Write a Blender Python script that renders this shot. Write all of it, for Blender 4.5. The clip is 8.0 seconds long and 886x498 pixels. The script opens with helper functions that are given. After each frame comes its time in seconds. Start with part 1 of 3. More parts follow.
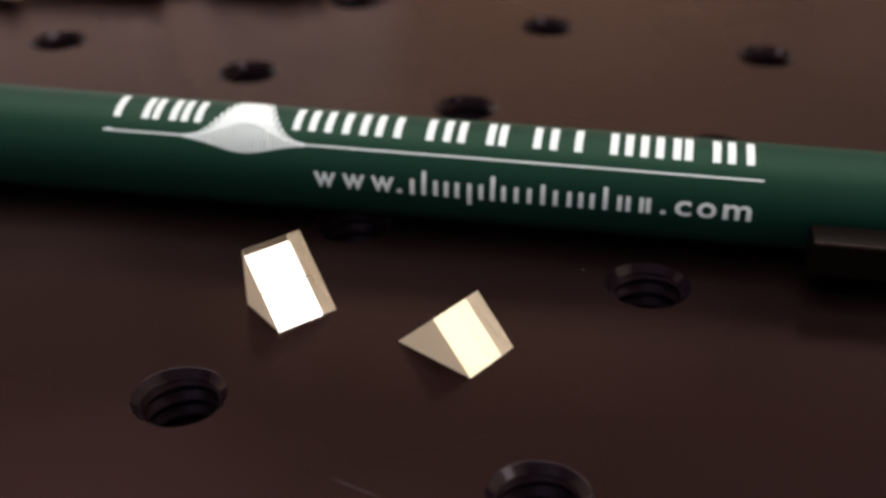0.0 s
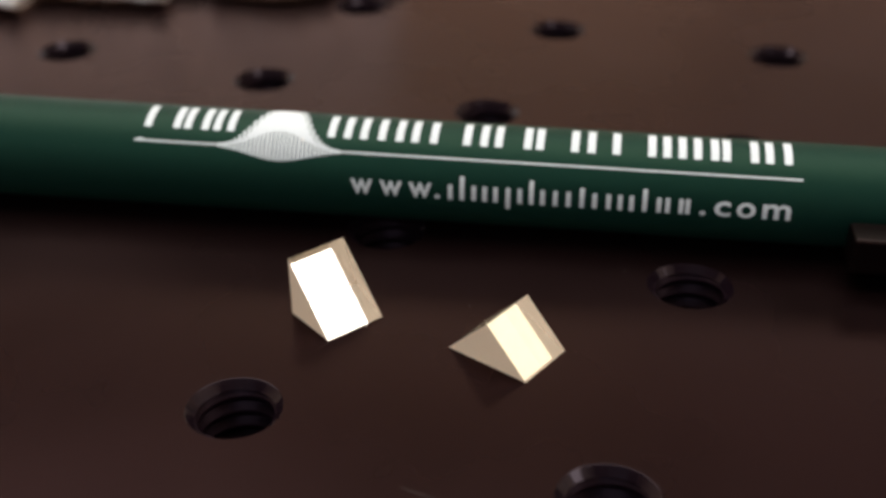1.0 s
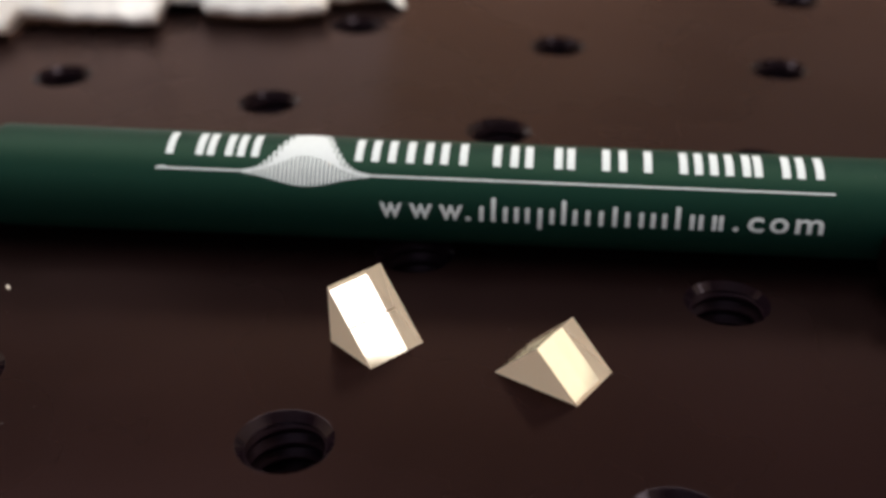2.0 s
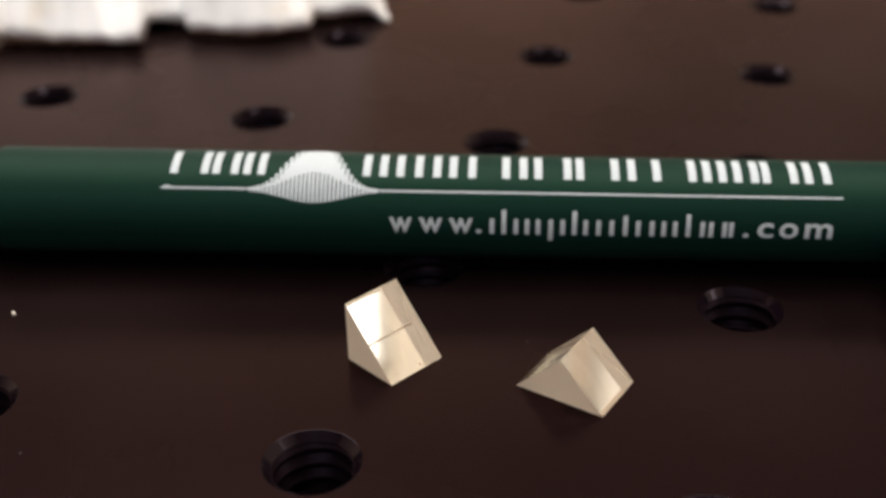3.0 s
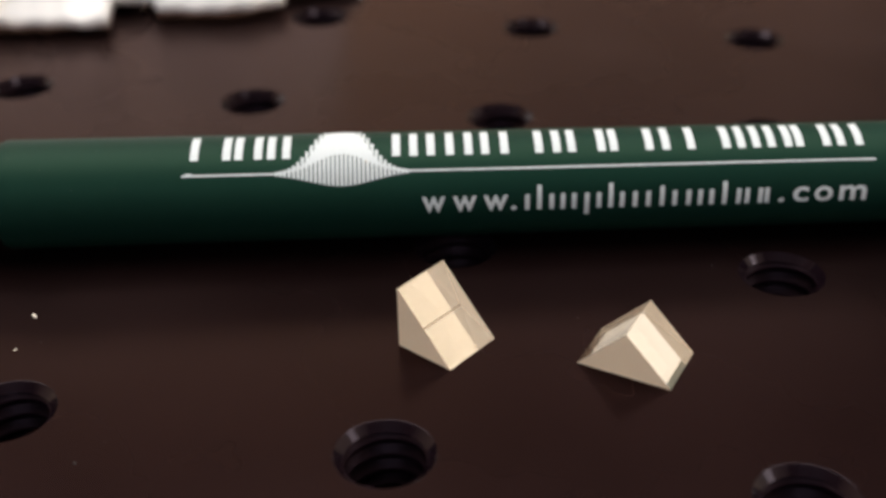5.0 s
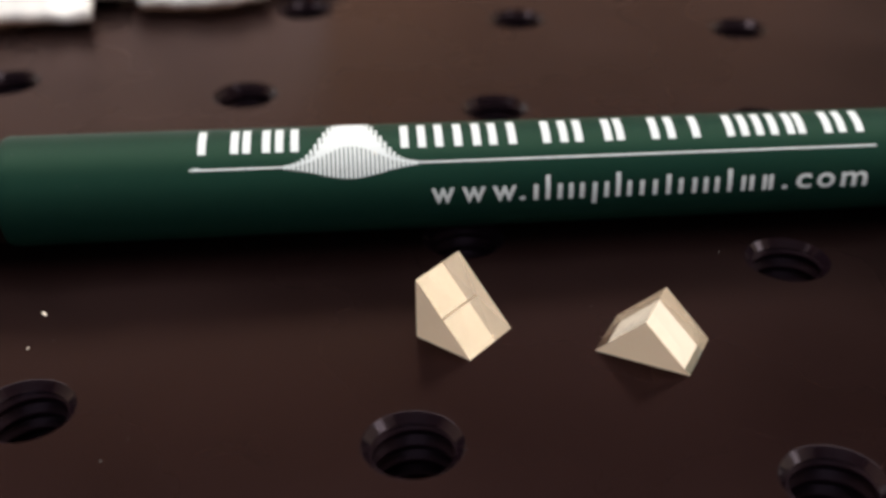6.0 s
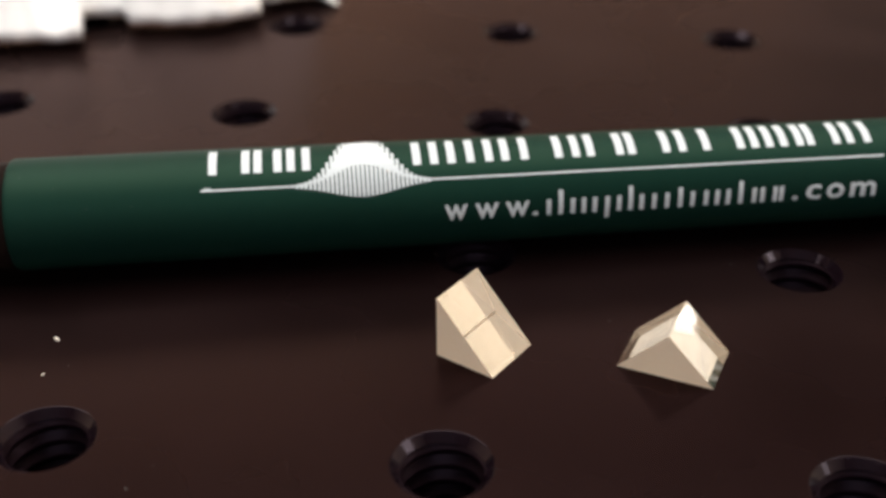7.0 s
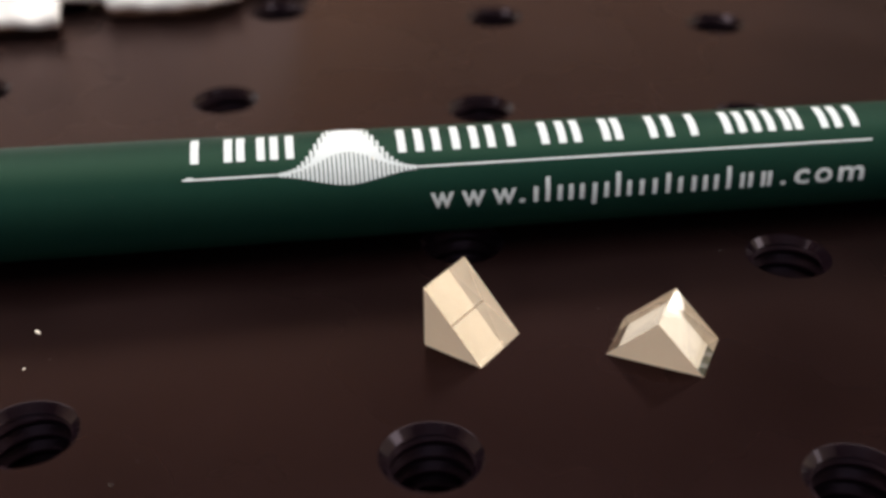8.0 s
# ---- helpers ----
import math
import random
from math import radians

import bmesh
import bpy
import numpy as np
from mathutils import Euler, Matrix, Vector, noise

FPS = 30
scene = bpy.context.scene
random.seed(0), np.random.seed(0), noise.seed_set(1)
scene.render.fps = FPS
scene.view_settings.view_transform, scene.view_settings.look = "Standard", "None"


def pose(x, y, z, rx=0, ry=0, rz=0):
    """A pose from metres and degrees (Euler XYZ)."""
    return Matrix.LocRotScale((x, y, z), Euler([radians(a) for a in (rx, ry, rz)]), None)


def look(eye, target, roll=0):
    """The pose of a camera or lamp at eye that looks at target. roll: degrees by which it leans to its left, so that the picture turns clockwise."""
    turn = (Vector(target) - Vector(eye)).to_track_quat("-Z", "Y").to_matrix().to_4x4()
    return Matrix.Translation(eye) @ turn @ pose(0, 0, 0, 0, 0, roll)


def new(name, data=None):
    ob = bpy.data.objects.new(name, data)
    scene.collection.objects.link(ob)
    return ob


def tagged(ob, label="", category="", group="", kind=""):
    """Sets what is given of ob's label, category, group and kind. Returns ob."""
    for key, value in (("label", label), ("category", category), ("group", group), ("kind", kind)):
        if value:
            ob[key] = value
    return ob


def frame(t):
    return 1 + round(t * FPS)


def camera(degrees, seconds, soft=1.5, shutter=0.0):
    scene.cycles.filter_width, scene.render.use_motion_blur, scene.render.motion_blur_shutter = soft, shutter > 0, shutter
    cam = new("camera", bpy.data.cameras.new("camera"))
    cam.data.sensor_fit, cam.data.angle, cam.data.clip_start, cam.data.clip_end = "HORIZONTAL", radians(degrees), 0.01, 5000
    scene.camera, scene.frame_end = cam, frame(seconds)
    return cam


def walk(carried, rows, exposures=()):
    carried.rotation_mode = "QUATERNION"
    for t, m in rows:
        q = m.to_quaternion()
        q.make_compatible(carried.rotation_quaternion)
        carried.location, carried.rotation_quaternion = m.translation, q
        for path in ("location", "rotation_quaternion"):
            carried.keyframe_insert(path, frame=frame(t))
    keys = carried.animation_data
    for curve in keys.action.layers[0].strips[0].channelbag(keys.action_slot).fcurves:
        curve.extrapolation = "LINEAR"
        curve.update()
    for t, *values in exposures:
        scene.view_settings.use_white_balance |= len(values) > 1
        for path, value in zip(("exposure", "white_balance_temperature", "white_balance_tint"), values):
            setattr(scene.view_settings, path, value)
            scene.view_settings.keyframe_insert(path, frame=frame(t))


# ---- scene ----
# ---- camera and its walk ----
cam = camera(41.3, 8.0, soft=3.1)
cam.data.dof.use_dof = True
cam.data.dof.focus_distance = 0.083
cam.data.dof.aperture_fstop = 27.0
PATH = [
    (0.0, (0.04111, -0.05038, 0.04852), (0.01384, 0.01271, 0.00757), -0.54),
    (0.5, (0.03845, -0.05183, 0.04852), (0.01208, 0.01190, 0.00799), -0.53),
    (1.0, (0.03548, -0.05248, 0.04858), (0.01041, 0.01165, 0.00785), -0.62),
    (1.2, (0.03271, -0.05291, 0.04864), (0.00918, 0.01162, 0.00809), -0.27),
    (1.5, (0.03191, -0.05335, 0.04857), (0.00840, 0.01157, 0.00816), -0.47),
    (2.0, (0.02880, -0.05348, 0.04885), (0.00687, 0.01221, 0.00882), -0.54),
    (2.2, (0.02798, -0.05368, 0.04889), (0.00647, 0.01234, 0.00916), -0.56),
    (3.3, (0.02271, -0.05451, 0.04899), (0.00480, 0.01275, 0.00956), -0.57),
    (3.5, (0.02132, -0.05468, 0.04885), (0.00439, 0.01288, 0.00949), -0.24),
    (4.0, (0.01872, -0.05456, 0.04842), (0.00309, 0.01297, 0.00848), -0.27),
    (4.5, (0.01511, -0.05452, 0.04828), (0.00090, 0.01282, 0.00750), -0.33),
    (4.7, (0.01479, -0.05442, 0.04815), (0.00106, 0.01296, 0.00728), -0.62),
    (5.8, (0.01096, -0.05513, 0.04795), (0.00061, 0.01277, 0.00692), -0.59),
    (6.0, (0.00979, -0.05540, 0.04804), (0.00019, 0.01243, 0.00672), -0.34),
    (6.2, (0.00927, -0.05539, 0.04783), (-0.00005, 0.01248, 0.00643), -0.28),
    (6.5, (0.00786, -0.05479, 0.04747), (-0.00187, 0.01255, 0.00539), -0.28),
    (6.7, (0.00652, -0.05512, 0.04808), (-0.00133, 0.01295, 0.00728), -0.34),
    (6.8, (0.00642, -0.05515, 0.04813), (-0.00129, 0.01298, 0.00742), -0.34),
    (7.0, (0.00604, -0.05523, 0.04822), (-0.00130, 0.01326, 0.00753), -0.30),
    (7.2, (0.00572, -0.05511, 0.04793), (-0.00135, 0.01330, 0.00688), -0.24),
    (7.5, (0.00582, -0.05460, 0.04781), (-0.00142, 0.01336, 0.00624), -0.33),
    (7.8, (0.00561, -0.05430, 0.04794), (-0.00062, 0.01375, 0.00633), -0.25),
    (8.0, (0.00557, -0.05424, 0.04797), (-0.00047, 0.01382, 0.00635), -0.23),
]
EXPOSURES = [(0.0, 0.28), (1.0, 0.25), (2.2, 0.08), (4.0, 0.10), (6.0, 0.34), (8.0, 0.34)]
walk(cam, [(t, look(eye, target, roll)) for t, eye, target, roll in PATH], EXPOSURES)

# ---- world and lamps ----
MM = 0.001
PITCH = 25.4                        # spacing of the tapped holes, mm
ROOM = (-2.0, 1.5, -1.7, 2.0, -0.9, 1.75)   # x0 x1 y0 y1 z0 z1, metres
WINDOW = (-0.275, 0.300, 0.525, 1.105)  # y0 y1 z0 z1 on the +x wall

world = bpy.data.worlds.new("sky")
scene.world = world
world.use_nodes = True
sky = world.node_tree.nodes.new("ShaderNodeTexSky")
sky.sky_type, sky.sun_disc = "NISHITA", False
sky.sun_elevation, sky.sun_rotation = radians(35), radians(120)
world.node_tree.links.new(sky.outputs[0], world.node_tree.nodes["Background"].inputs[0])
world.node_tree.nodes["Background"].inputs[1].default_value = 0.12


def area_lamp(name, m, w, h, watts, color):
    data = bpy.data.lights.new(name, "AREA")
    data.shape, data.size, data.size_y, data.energy, data.color = "RECTANGLE", w, h, watts, color
    ob = new(name, data)
    ob.matrix_world = m
    return ob


wy, wz = (WINDOW[0] + WINDOW[1]) / 2, (WINDOW[2] + WINDOW[3]) / 2
area_lamp("window_light", look((ROOM[1] + 0.02, wy, wz), (0, wy, wz)), WINDOW[1] - WINDOW[0] - 0.05, WINDOW[3] - WINDOW[2] - 0.05, 3.35, (1.0, 0.93, 0.86))
# assumed overhead source, added to light the table and pen from above
area_lamp("overhead_fill_light", look((-0.25, 0.35, ROOM[5] - 0.05), (-0.25, 0.35, 0)), 2.3, 1.6, 56, (1.0, 0.955, 0.915))

WINDOW_2 = (1.165, 1.25, 0.232, 0.350)   # a very small low opening added further along the same wall for a prism highlight
wy2, wz2 = (WINDOW_2[0] + WINDOW_2[1]) / 2, (WINDOW_2[2] + WINDOW_2[3]) / 2
area_lamp("prism_highlight_light", look((ROOM[1] + 0.02, wy2, wz2), (0, wy2, wz2)), 0.034, 0.068, 0.046, (1.0, 0.96, 0.92))

WINDOW_3 = (-1.55, -0.29, 1.12, 1.70)   # x0 x1 z0 z1 on the north wall
wx3, wz3 = (WINDOW_3[0] + WINDOW_3[1]) / 2, (WINDOW_3[2] + WINDOW_3[3]) / 2
area_lamp("north_window_light", look((wx3, ROOM[3] + 0.02, wz3), (wx3, 0, wz3)), 1.19, 0.51, 2.45, (1.0, 0.84, 0.50))

WINDOW_5 = (-0.25, 0.41, 1.12, 1.70)    # its neighbour, added with a weaker lamp to dim reflections on the right
wx5, wz5 = (WINDOW_5[0] + WINDOW_5[1]) / 2, (WINDOW_5[2] + WINDOW_5[3]) / 2
area_lamp("dimmer_north_light", look((wx5, ROOM[3] + 0.02, wz5), (wx5, 0, wz5)), 0.59, 0.51, 0.90, (1.0, 0.81, 0.58))
# unseen window, added as cool fill for the pen's print and prism ends
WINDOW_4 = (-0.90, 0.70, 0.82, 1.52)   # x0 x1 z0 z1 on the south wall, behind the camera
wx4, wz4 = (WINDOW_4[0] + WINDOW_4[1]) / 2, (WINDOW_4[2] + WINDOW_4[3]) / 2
area_lamp("south_fill_light", look((wx4, ROOM[2] - 0.02, wz4), (wx4, 0, wz4)), 1.53, 0.63, 8.8, (0.76, 0.89, 1.0))


# ---- materials ----
def material(name, color, rough=0.5, metal=0.0, spec=0.5, noise_scale=300.0, var=0.15, bump=0.0, bump_scale=2000.0, rough_var=0.0, stain_scale=40.0):
    """Principled surface with grain and stains in its colour and roughness, and fine relief."""
    mat = bpy.data.materials.new(name)
    mat.use_nodes = True
    nt = mat.node_tree
    b = nt.nodes["Principled BSDF"]
    b.inputs["Roughness"].default_value = rough
    b.inputs["Metallic"].default_value = metal
    b.inputs["Specular IOR Level"].default_value = spec
    co = nt.nodes.new("ShaderNodeTexCoord")
    fine = nt.nodes.new("ShaderNodeTexNoise")
    fine.inputs["Scale"].default_value, fine.inputs["Detail"].default_value = noise_scale, 6
    big = nt.nodes.new("ShaderNodeTexNoise")
    big.inputs["Scale"].default_value, big.inputs["Detail"].default_value = stain_scale, 4
    for n in (fine, big):
        nt.links.new(co.outputs["Object"], n.inputs["Vector"])
    add = nt.nodes.new("ShaderNodeMath")
    add.operation = "ADD"
    nt.links.new(fine.outputs[0], add.inputs[0])
    nt.links.new(big.outputs[0], add.inputs[1])
    ramp = nt.nodes.new("ShaderNodeMapRange")
    ramp.inputs[1].default_value, ramp.inputs[2].default_value = 0.5, 1.5
    ramp.inputs[3].default_value, ramp.inputs[4].default_value = 1 - var, 1 + var
    nt.links.new(add.outputs[0], ramp.inputs[0])
    mul = nt.nodes.new("ShaderNodeVectorMath")
    mul.operation = "SCALE"
    mul.inputs[0].default_value = color
    nt.links.new(ramp.outputs[0], mul.inputs["Scale"])
    nt.links.new(mul.outputs[0], b.inputs["Base Color"])
    if rough_var:
        rr = nt.nodes.new("ShaderNodeMapRange")
        rr.inputs[1].default_value, rr.inputs[2].default_value = 0.1, 0.9
        rr.inputs[3].default_value, rr.inputs[4].default_value = rough - rough_var, rough + rough_var
        nt.links.new(big.outputs[0], rr.inputs[0])
        nt.links.new(rr.outputs[0], b.inputs["Roughness"])
    if bump:
        nb = nt.nodes.new("ShaderNodeTexNoise")
        nb.inputs["Scale"].default_value, nb.inputs["Detail"].default_value = bump_scale, 3
        nt.links.new(co.outputs["Object"], nb.inputs["Vector"])
        bp = nt.nodes.new("ShaderNodeBump")
        bp.inputs["Strength"].default_value, bp.inputs["Distance"].default_value = bump, 0.00005
        nt.links.new(nb.outputs[0], bp.inputs["Height"])
        nt.links.new(bp.outputs[0], b.inputs["Normal"])
    return mat


def glass_material(name="polished_glass", color=(1.0, 0.943, 0.83, 1), ior=2.4):
    mat = bpy.data.materials.new(name)
    mat.use_nodes = True
    b = mat.node_tree.nodes["Principled BSDF"]
    b.inputs["Base Color"].default_value = color
    b.inputs["Roughness"].default_value = 0.0
    b.inputs["IOR"].default_value = ior
    b.inputs["Transmission Weight"].default_value = 1.0
    return mat


def ground_glass_material():
    """Finely ground end face: pale, scattering on both sides."""
    mat = bpy.data.materials.new("ground_glass")
    mat.use_nodes = True
    nt = mat.node_tree
    out = nt.nodes["Material Output"]
    nt.nodes.remove(nt.nodes["Principled BSDF"])
    dif, tra, mix = nt.nodes.new("ShaderNodeBsdfDiffuse"), nt.nodes.new("ShaderNodeBsdfTranslucent"), nt.nodes.new("ShaderNodeMixShader")
    grain = nt.nodes.new("ShaderNodeTexNoise")
    grain.inputs["Scale"].default_value, grain.inputs["Detail"].default_value = 4000, 4
    co = nt.nodes.new("ShaderNodeTexCoord")
    nt.links.new(co.outputs["Object"], grain.inputs["Vector"])
    ramp = nt.nodes.new("ShaderNodeValToRGB")
    ramp.color_ramp.elements[0].color, ramp.color_ramp.elements[1].color = (0.97, 0.82, 0.65, 1), (1.0, 0.90, 0.76, 1)
    nt.links.new(grain.outputs[0], ramp.inputs[0])
    for n in (dif, tra):
        nt.links.new(ramp.outputs[0], n.inputs[0])
    mix.inputs[0].default_value = 0.72
    nt.links.new(dif.outputs[0], mix.inputs[1])
    nt.links.new(tra.outputs[0], mix.inputs[2])
    nt.links.new(mix.outputs[0], out.inputs[0])
    return mat


def dye_film(mat, steep, grazing, ior):
    """Replace the plain gloss by that of a dyed oxide film: its tint fades towards grazing angles."""
    nt = mat.node_tree
    b = nt.nodes["Principled BSDF"]
    b.inputs["Specular IOR Level"].default_value = 0.0
    gloss, mix, fresnel = nt.nodes.new("ShaderNodeBsdfGlossy"), nt.nodes.new("ShaderNodeMixShader"), nt.nodes.new("ShaderNodeFresnel")
    facing, span, tint = nt.nodes.new("ShaderNodeLayerWeight"), nt.nodes.new("ShaderNodeMapRange"), nt.nodes.new("ShaderNodeMixRGB")
    span.inputs[1].default_value, span.inputs[2].default_value = 0.38, 0.62
    tint.inputs[1].default_value, tint.inputs[2].default_value = steep, grazing
    nt.links.new(facing.outputs["Facing"], span.inputs[0])
    nt.links.new(span.outputs[0], tint.inputs[0])
    nt.links.new(tint.outputs[0], gloss.inputs["Color"])
    fresnel.inputs["IOR"].default_value = ior
    for socket in ("Roughness", "Normal"):
        if b.inputs[socket].links:
            nt.links.new(b.inputs[socket].links[0].from_socket, gloss.inputs[socket])
    nt.links.new(fresnel.outputs[0], mix.inputs[0])
    nt.links.new(b.outputs[0], mix.inputs[1])
    nt.links.new(gloss.outputs[0], mix.inputs[2])
    nt.links.new(mix.outputs[0], nt.nodes["Material Output"].inputs[0])


ANODIZED = material("black_anodized_aluminium", (0.0020, 0.0008, 0.0009), 0.28, spec=0.18, noise_scale=900, var=0.25, bump=0.12, bump_scale=6000, rough_var=0.08)
dye_film(ANODIZED, (0.94, 0.515, 0.505, 1), (0.81, 0.565, 0.525, 1), 1.25)
THREAD = material("glossy_chamfer", (0.0050, 0.0024, 0.0038), 0.13, metal=0.0, spec=0.21, noise_scale=1500, var=0.2, bump=0.10, bump_scale=900, rough_var=0.05)
THREAD_DEEP = material("black_thread", (0.0055, 0.0026, 0.0040), 0.40, metal=0.0, spec=0.085, noise_scale=1500, var=0.2)
THREAD.node_tree.nodes["Principled BSDF"].inputs["Specular Tint"].default_value = (1.0, 0.80, 0.94, 1)
THREAD_DEEP.node_tree.nodes["Principled BSDF"].inputs["Specular Tint"].default_value = (1.0, 0.62, 0.78, 1)
GREEN = material("soft_green_lacquer", (0.0032, 0.0185, 0.0138), 0.52, spec=0.15, noise_scale=1500, var=0.08, bump=0.03, bump_scale=5000)
GREEN.node_tree.nodes["Principled BSDF"].inputs["Specular Tint"].default_value = (0.55, 1.0, 0.58, 1)
BLACK_PLASTIC = material("glossy_black_plastic", (0.012, 0.007, 0.006), 0.45, spec=0.12, noise_scale=600, var=0.15)
CLIP_PLASTIC = material("satin_black_plastic", (0.0022, 0.0013, 0.0013), 0.30, spec=0.12, noise_scale=600, var=0.15)
CLIP_PLASTIC.node_tree.nodes["Principled BSDF"].inputs["Specular Tint"].default_value = (1.0, 0.62, 0.56, 1)
STEEL = material("brushed_steel", (0.55, 0.53, 0.50), 0.25, metal=1.0, noise_scale=800, var=0.1)
WHITE_INK = material("white_ink", (0.54, 0.575, 0.59), 0.6, spec=0.2, noise_scale=3000, var=0.06)
TISSUE = material("white_tissue", (0.86, 0.83, 0.81), 0.9, spec=0.1, noise_scale=900, var=0.05, bump=0.3, bump_scale=3000)
nt = TISSUE.node_tree
shade, stain, patch = nt.nodes["Principled BSDF"].inputs["Base Color"], nt.nodes.new("ShaderNodeMixRGB"), nt.nodes.new("ShaderNodeTexNoise")
spread, where = nt.nodes.new("ShaderNodeMapRange"), nt.nodes.new("ShaderNodeTexCoord")
patch.inputs["Scale"].default_value, patch.inputs["Detail"].default_value = 95.0, 5.0
spread.inputs[1].default_value, spread.inputs[2].default_value, spread.inputs[4].default_value = 0.58, 0.72, 0.55
stain.inputs[2].default_value = (0.72, 0.56, 0.36, 1)
nt.links.new(where.outputs["Object"], patch.inputs["Vector"])
nt.links.new(patch.outputs[0], spread.inputs[0])
nt.links.new(spread.outputs[0], stain.inputs[0])
nt.links.new(shade.links[0].from_socket, stain.inputs[1])
nt.links.new(stain.outputs[0], shade)
thin, both = nt.nodes.new("ShaderNodeBsdfTranslucent"), nt.nodes.new("ShaderNodeMixShader")
thin.inputs[0].default_value = (0.85, 0.82, 0.78, 1)
both.inputs[0].default_value = 0.02
nt.links.new(nt.nodes["Principled BSDF"].outputs[0], both.inputs[1])
nt.links.new(thin.outputs[0], both.inputs[2])
nt.links.new(both.outputs[0], nt.nodes["Material Output"].inputs[0])
WALL = material("warm_painted_plaster", (0.66, 0.52, 0.40), 0.85, spec=0.2, noise_scale=30, var=0.04, stain_scale=1.5)
# two unseen dark wall areas, added to darken the table's reflections at right
DIMMING_PANEL = material("dimming_panel_brown", (0.44, 0.35, 0.28), 0.8, spec=0.2, noise_scale=30, var=0.05, stain_scale=1.5)
DIMMING_STRIP = material("dimming_strip_grey", (0.21, 0.195, 0.18), 0.8, spec=0.2, noise_scale=30, var=0.05, stain_scale=1.5)
# unseen south wall, tinted so its bounce cools the pen's lower side
COOL_FILL_WALL = material("cool_fill_blue_grey", (0.18, 0.21, 0.25), 0.8, spec=0.2, noise_scale=30, var=0.05, stain_scale=1.5)
LIGHT_WALL = material("cream_painted_plaster", (0.92, 0.82, 0.68), 0.85, spec=0.2, noise_scale=30, var=0.04, stain_scale=1.5)
# unseen ceiling, greyed so the hole chamfers reflect dark
CEILING = material("dimmed_ceiling_grey", (0.34, 0.32, 0.30), 0.9, spec=0.2, noise_scale=30, var=0.03, stain_scale=1.5)
FLOOR = material("brown_floor", (0.20, 0.14, 0.10), 0.5, noise_scale=20, var=0.15, stain_scale=2)
FRAME = material("window_frame_paint", (0.75, 0.73, 0.70), 0.4, noise_scale=30, var=0.03)
DUST = material("grey_dust", (0.065, 0.058, 0.055), 0.9, noise_scale=4000, var=0.1)
LINT = material("pale_lint", (0.60, 0.54, 0.46), 0.9, noise_scale=4000, var=0.1)
GLASS = glass_material()   # zinc selenide: pale yellow, high index
PANE = glass_material("window_pane", (1, 1, 1, 1), 1.5)
GROUND_GLASS = ground_glass_material()


# ---- helpers ----
def mesh_of(bm, name, smooth=False):
    bmesh.ops.recalc_face_normals(bm, faces=bm.faces)
    me = bpy.data.meshes.new(name)
    bm.to_mesh(me)
    bm.free()
    if smooth:
        me.shade_smooth()
    return me


def part(name, bm, mat, parent=None, label="", smooth=False, m=None):
    me = mesh_of(bm, name, smooth)
    for one in (mat if isinstance(mat, (list, tuple)) else [mat]):
        me.materials.append(one)
    ob = new(name, me)
    if parent is not None:
        ob.parent = parent
    if m is not None:
        ob.matrix_basis = m
    return tagged(ob, label)


def box(bm, x0, x1, y0, y1, z0, z1, bevel=0.0, segments=2):
    made = bmesh.ops.create_cube(bm, size=1.0)["verts"]
    for v in made:
        v.co = Vector((x0 + (v.co.x + 0.5) * (x1 - x0), y0 + (v.co.y + 0.5) * (y1 - y0), z0 + (v.co.z + 0.5) * (z1 - z0)))
    if bevel:
        edges = list({e for v in made for e in v.link_edges})
        bmesh.ops.bevel(bm, geom=edges, offset=bevel, segments=segments, affect="EDGES", profile=0.5)
    return bm


def lathe(profile, segments=96):
    """A body turned round the x axis, from (x, radius) pairs."""
    bm = bmesh.new()
    rings = []
    for x, r in profile:
        rings.append([bm.verts.new((x, r * math.cos(2 * math.pi * k / segments), r * math.sin(2 * math.pi * k / segments))) for k in range(segments)])
    for a, b in zip(rings, rings[1:]):
        for k in range(segments):
            bm.faces.new((a[k], a[(k + 1) % segments], b[(k + 1) % segments], b[k]))
    bm.faces.new(rings[0])
    bm.faces.new(rings[-1])
    return bm


# ---- room, out of view: its colours are set for bounce and reflections ----
x0, x1, y0, y1, z0, z1 = ROOM
T = 0.12
def wall(name, *b, mat=WALL, label="plain warm beige painted wall"):
    return tagged(part(name, box(bmesh.new(), *b), mat), label, "wall", kind="structure")


tagged(part("floor", box(bmesh.new(), x0, x1, y0, y1, z0 - T, z0), FLOOR), "plain brown floor", "floor", kind="structure")
tagged(part("ceiling", box(bmesh.new(), x0, x1, y0, y1, z1, z1 + T), CEILING), "unseen plain ceiling, grey to keep reflections dark", "ceiling", kind="structure")
bm = bmesh.new()
DADO = 1.02                         # height of the beige lower paint
DARK_TO = 0.78                      # an added grey strip, darkening the table's reflections, runs from the window to here
W3, W5 = WINDOW_3, WINDOW_5
for xa, xb, za, zb in ((x0 - T, W3[0], DADO, z1 + T), (x0 - T, W3[0], z0 - T, DADO), (W3[0], W3[1], z0 - T, W3[2]), (W3[0], W3[1], W3[3], z1 + T), (W3[1], W5[0], z0 - T, z1 + T),
                       (W5[0], W5[1], z0 - T, W5[2]), (W5[0], W5[1], W5[3], z1 + T), (W5[1], DARK_TO, z0 - T, z1 + T), (DARK_TO, x1 + T, DADO, z1 + T), (DARK_TO, x1 + T, z0 - T, DADO)):
    box(bm, xa, xb, y1, y1 + T, za, zb)
north = part("wall_north", bm, [LIGHT_WALL, WALL, DIMMING_STRIP, DIMMING_PANEL])
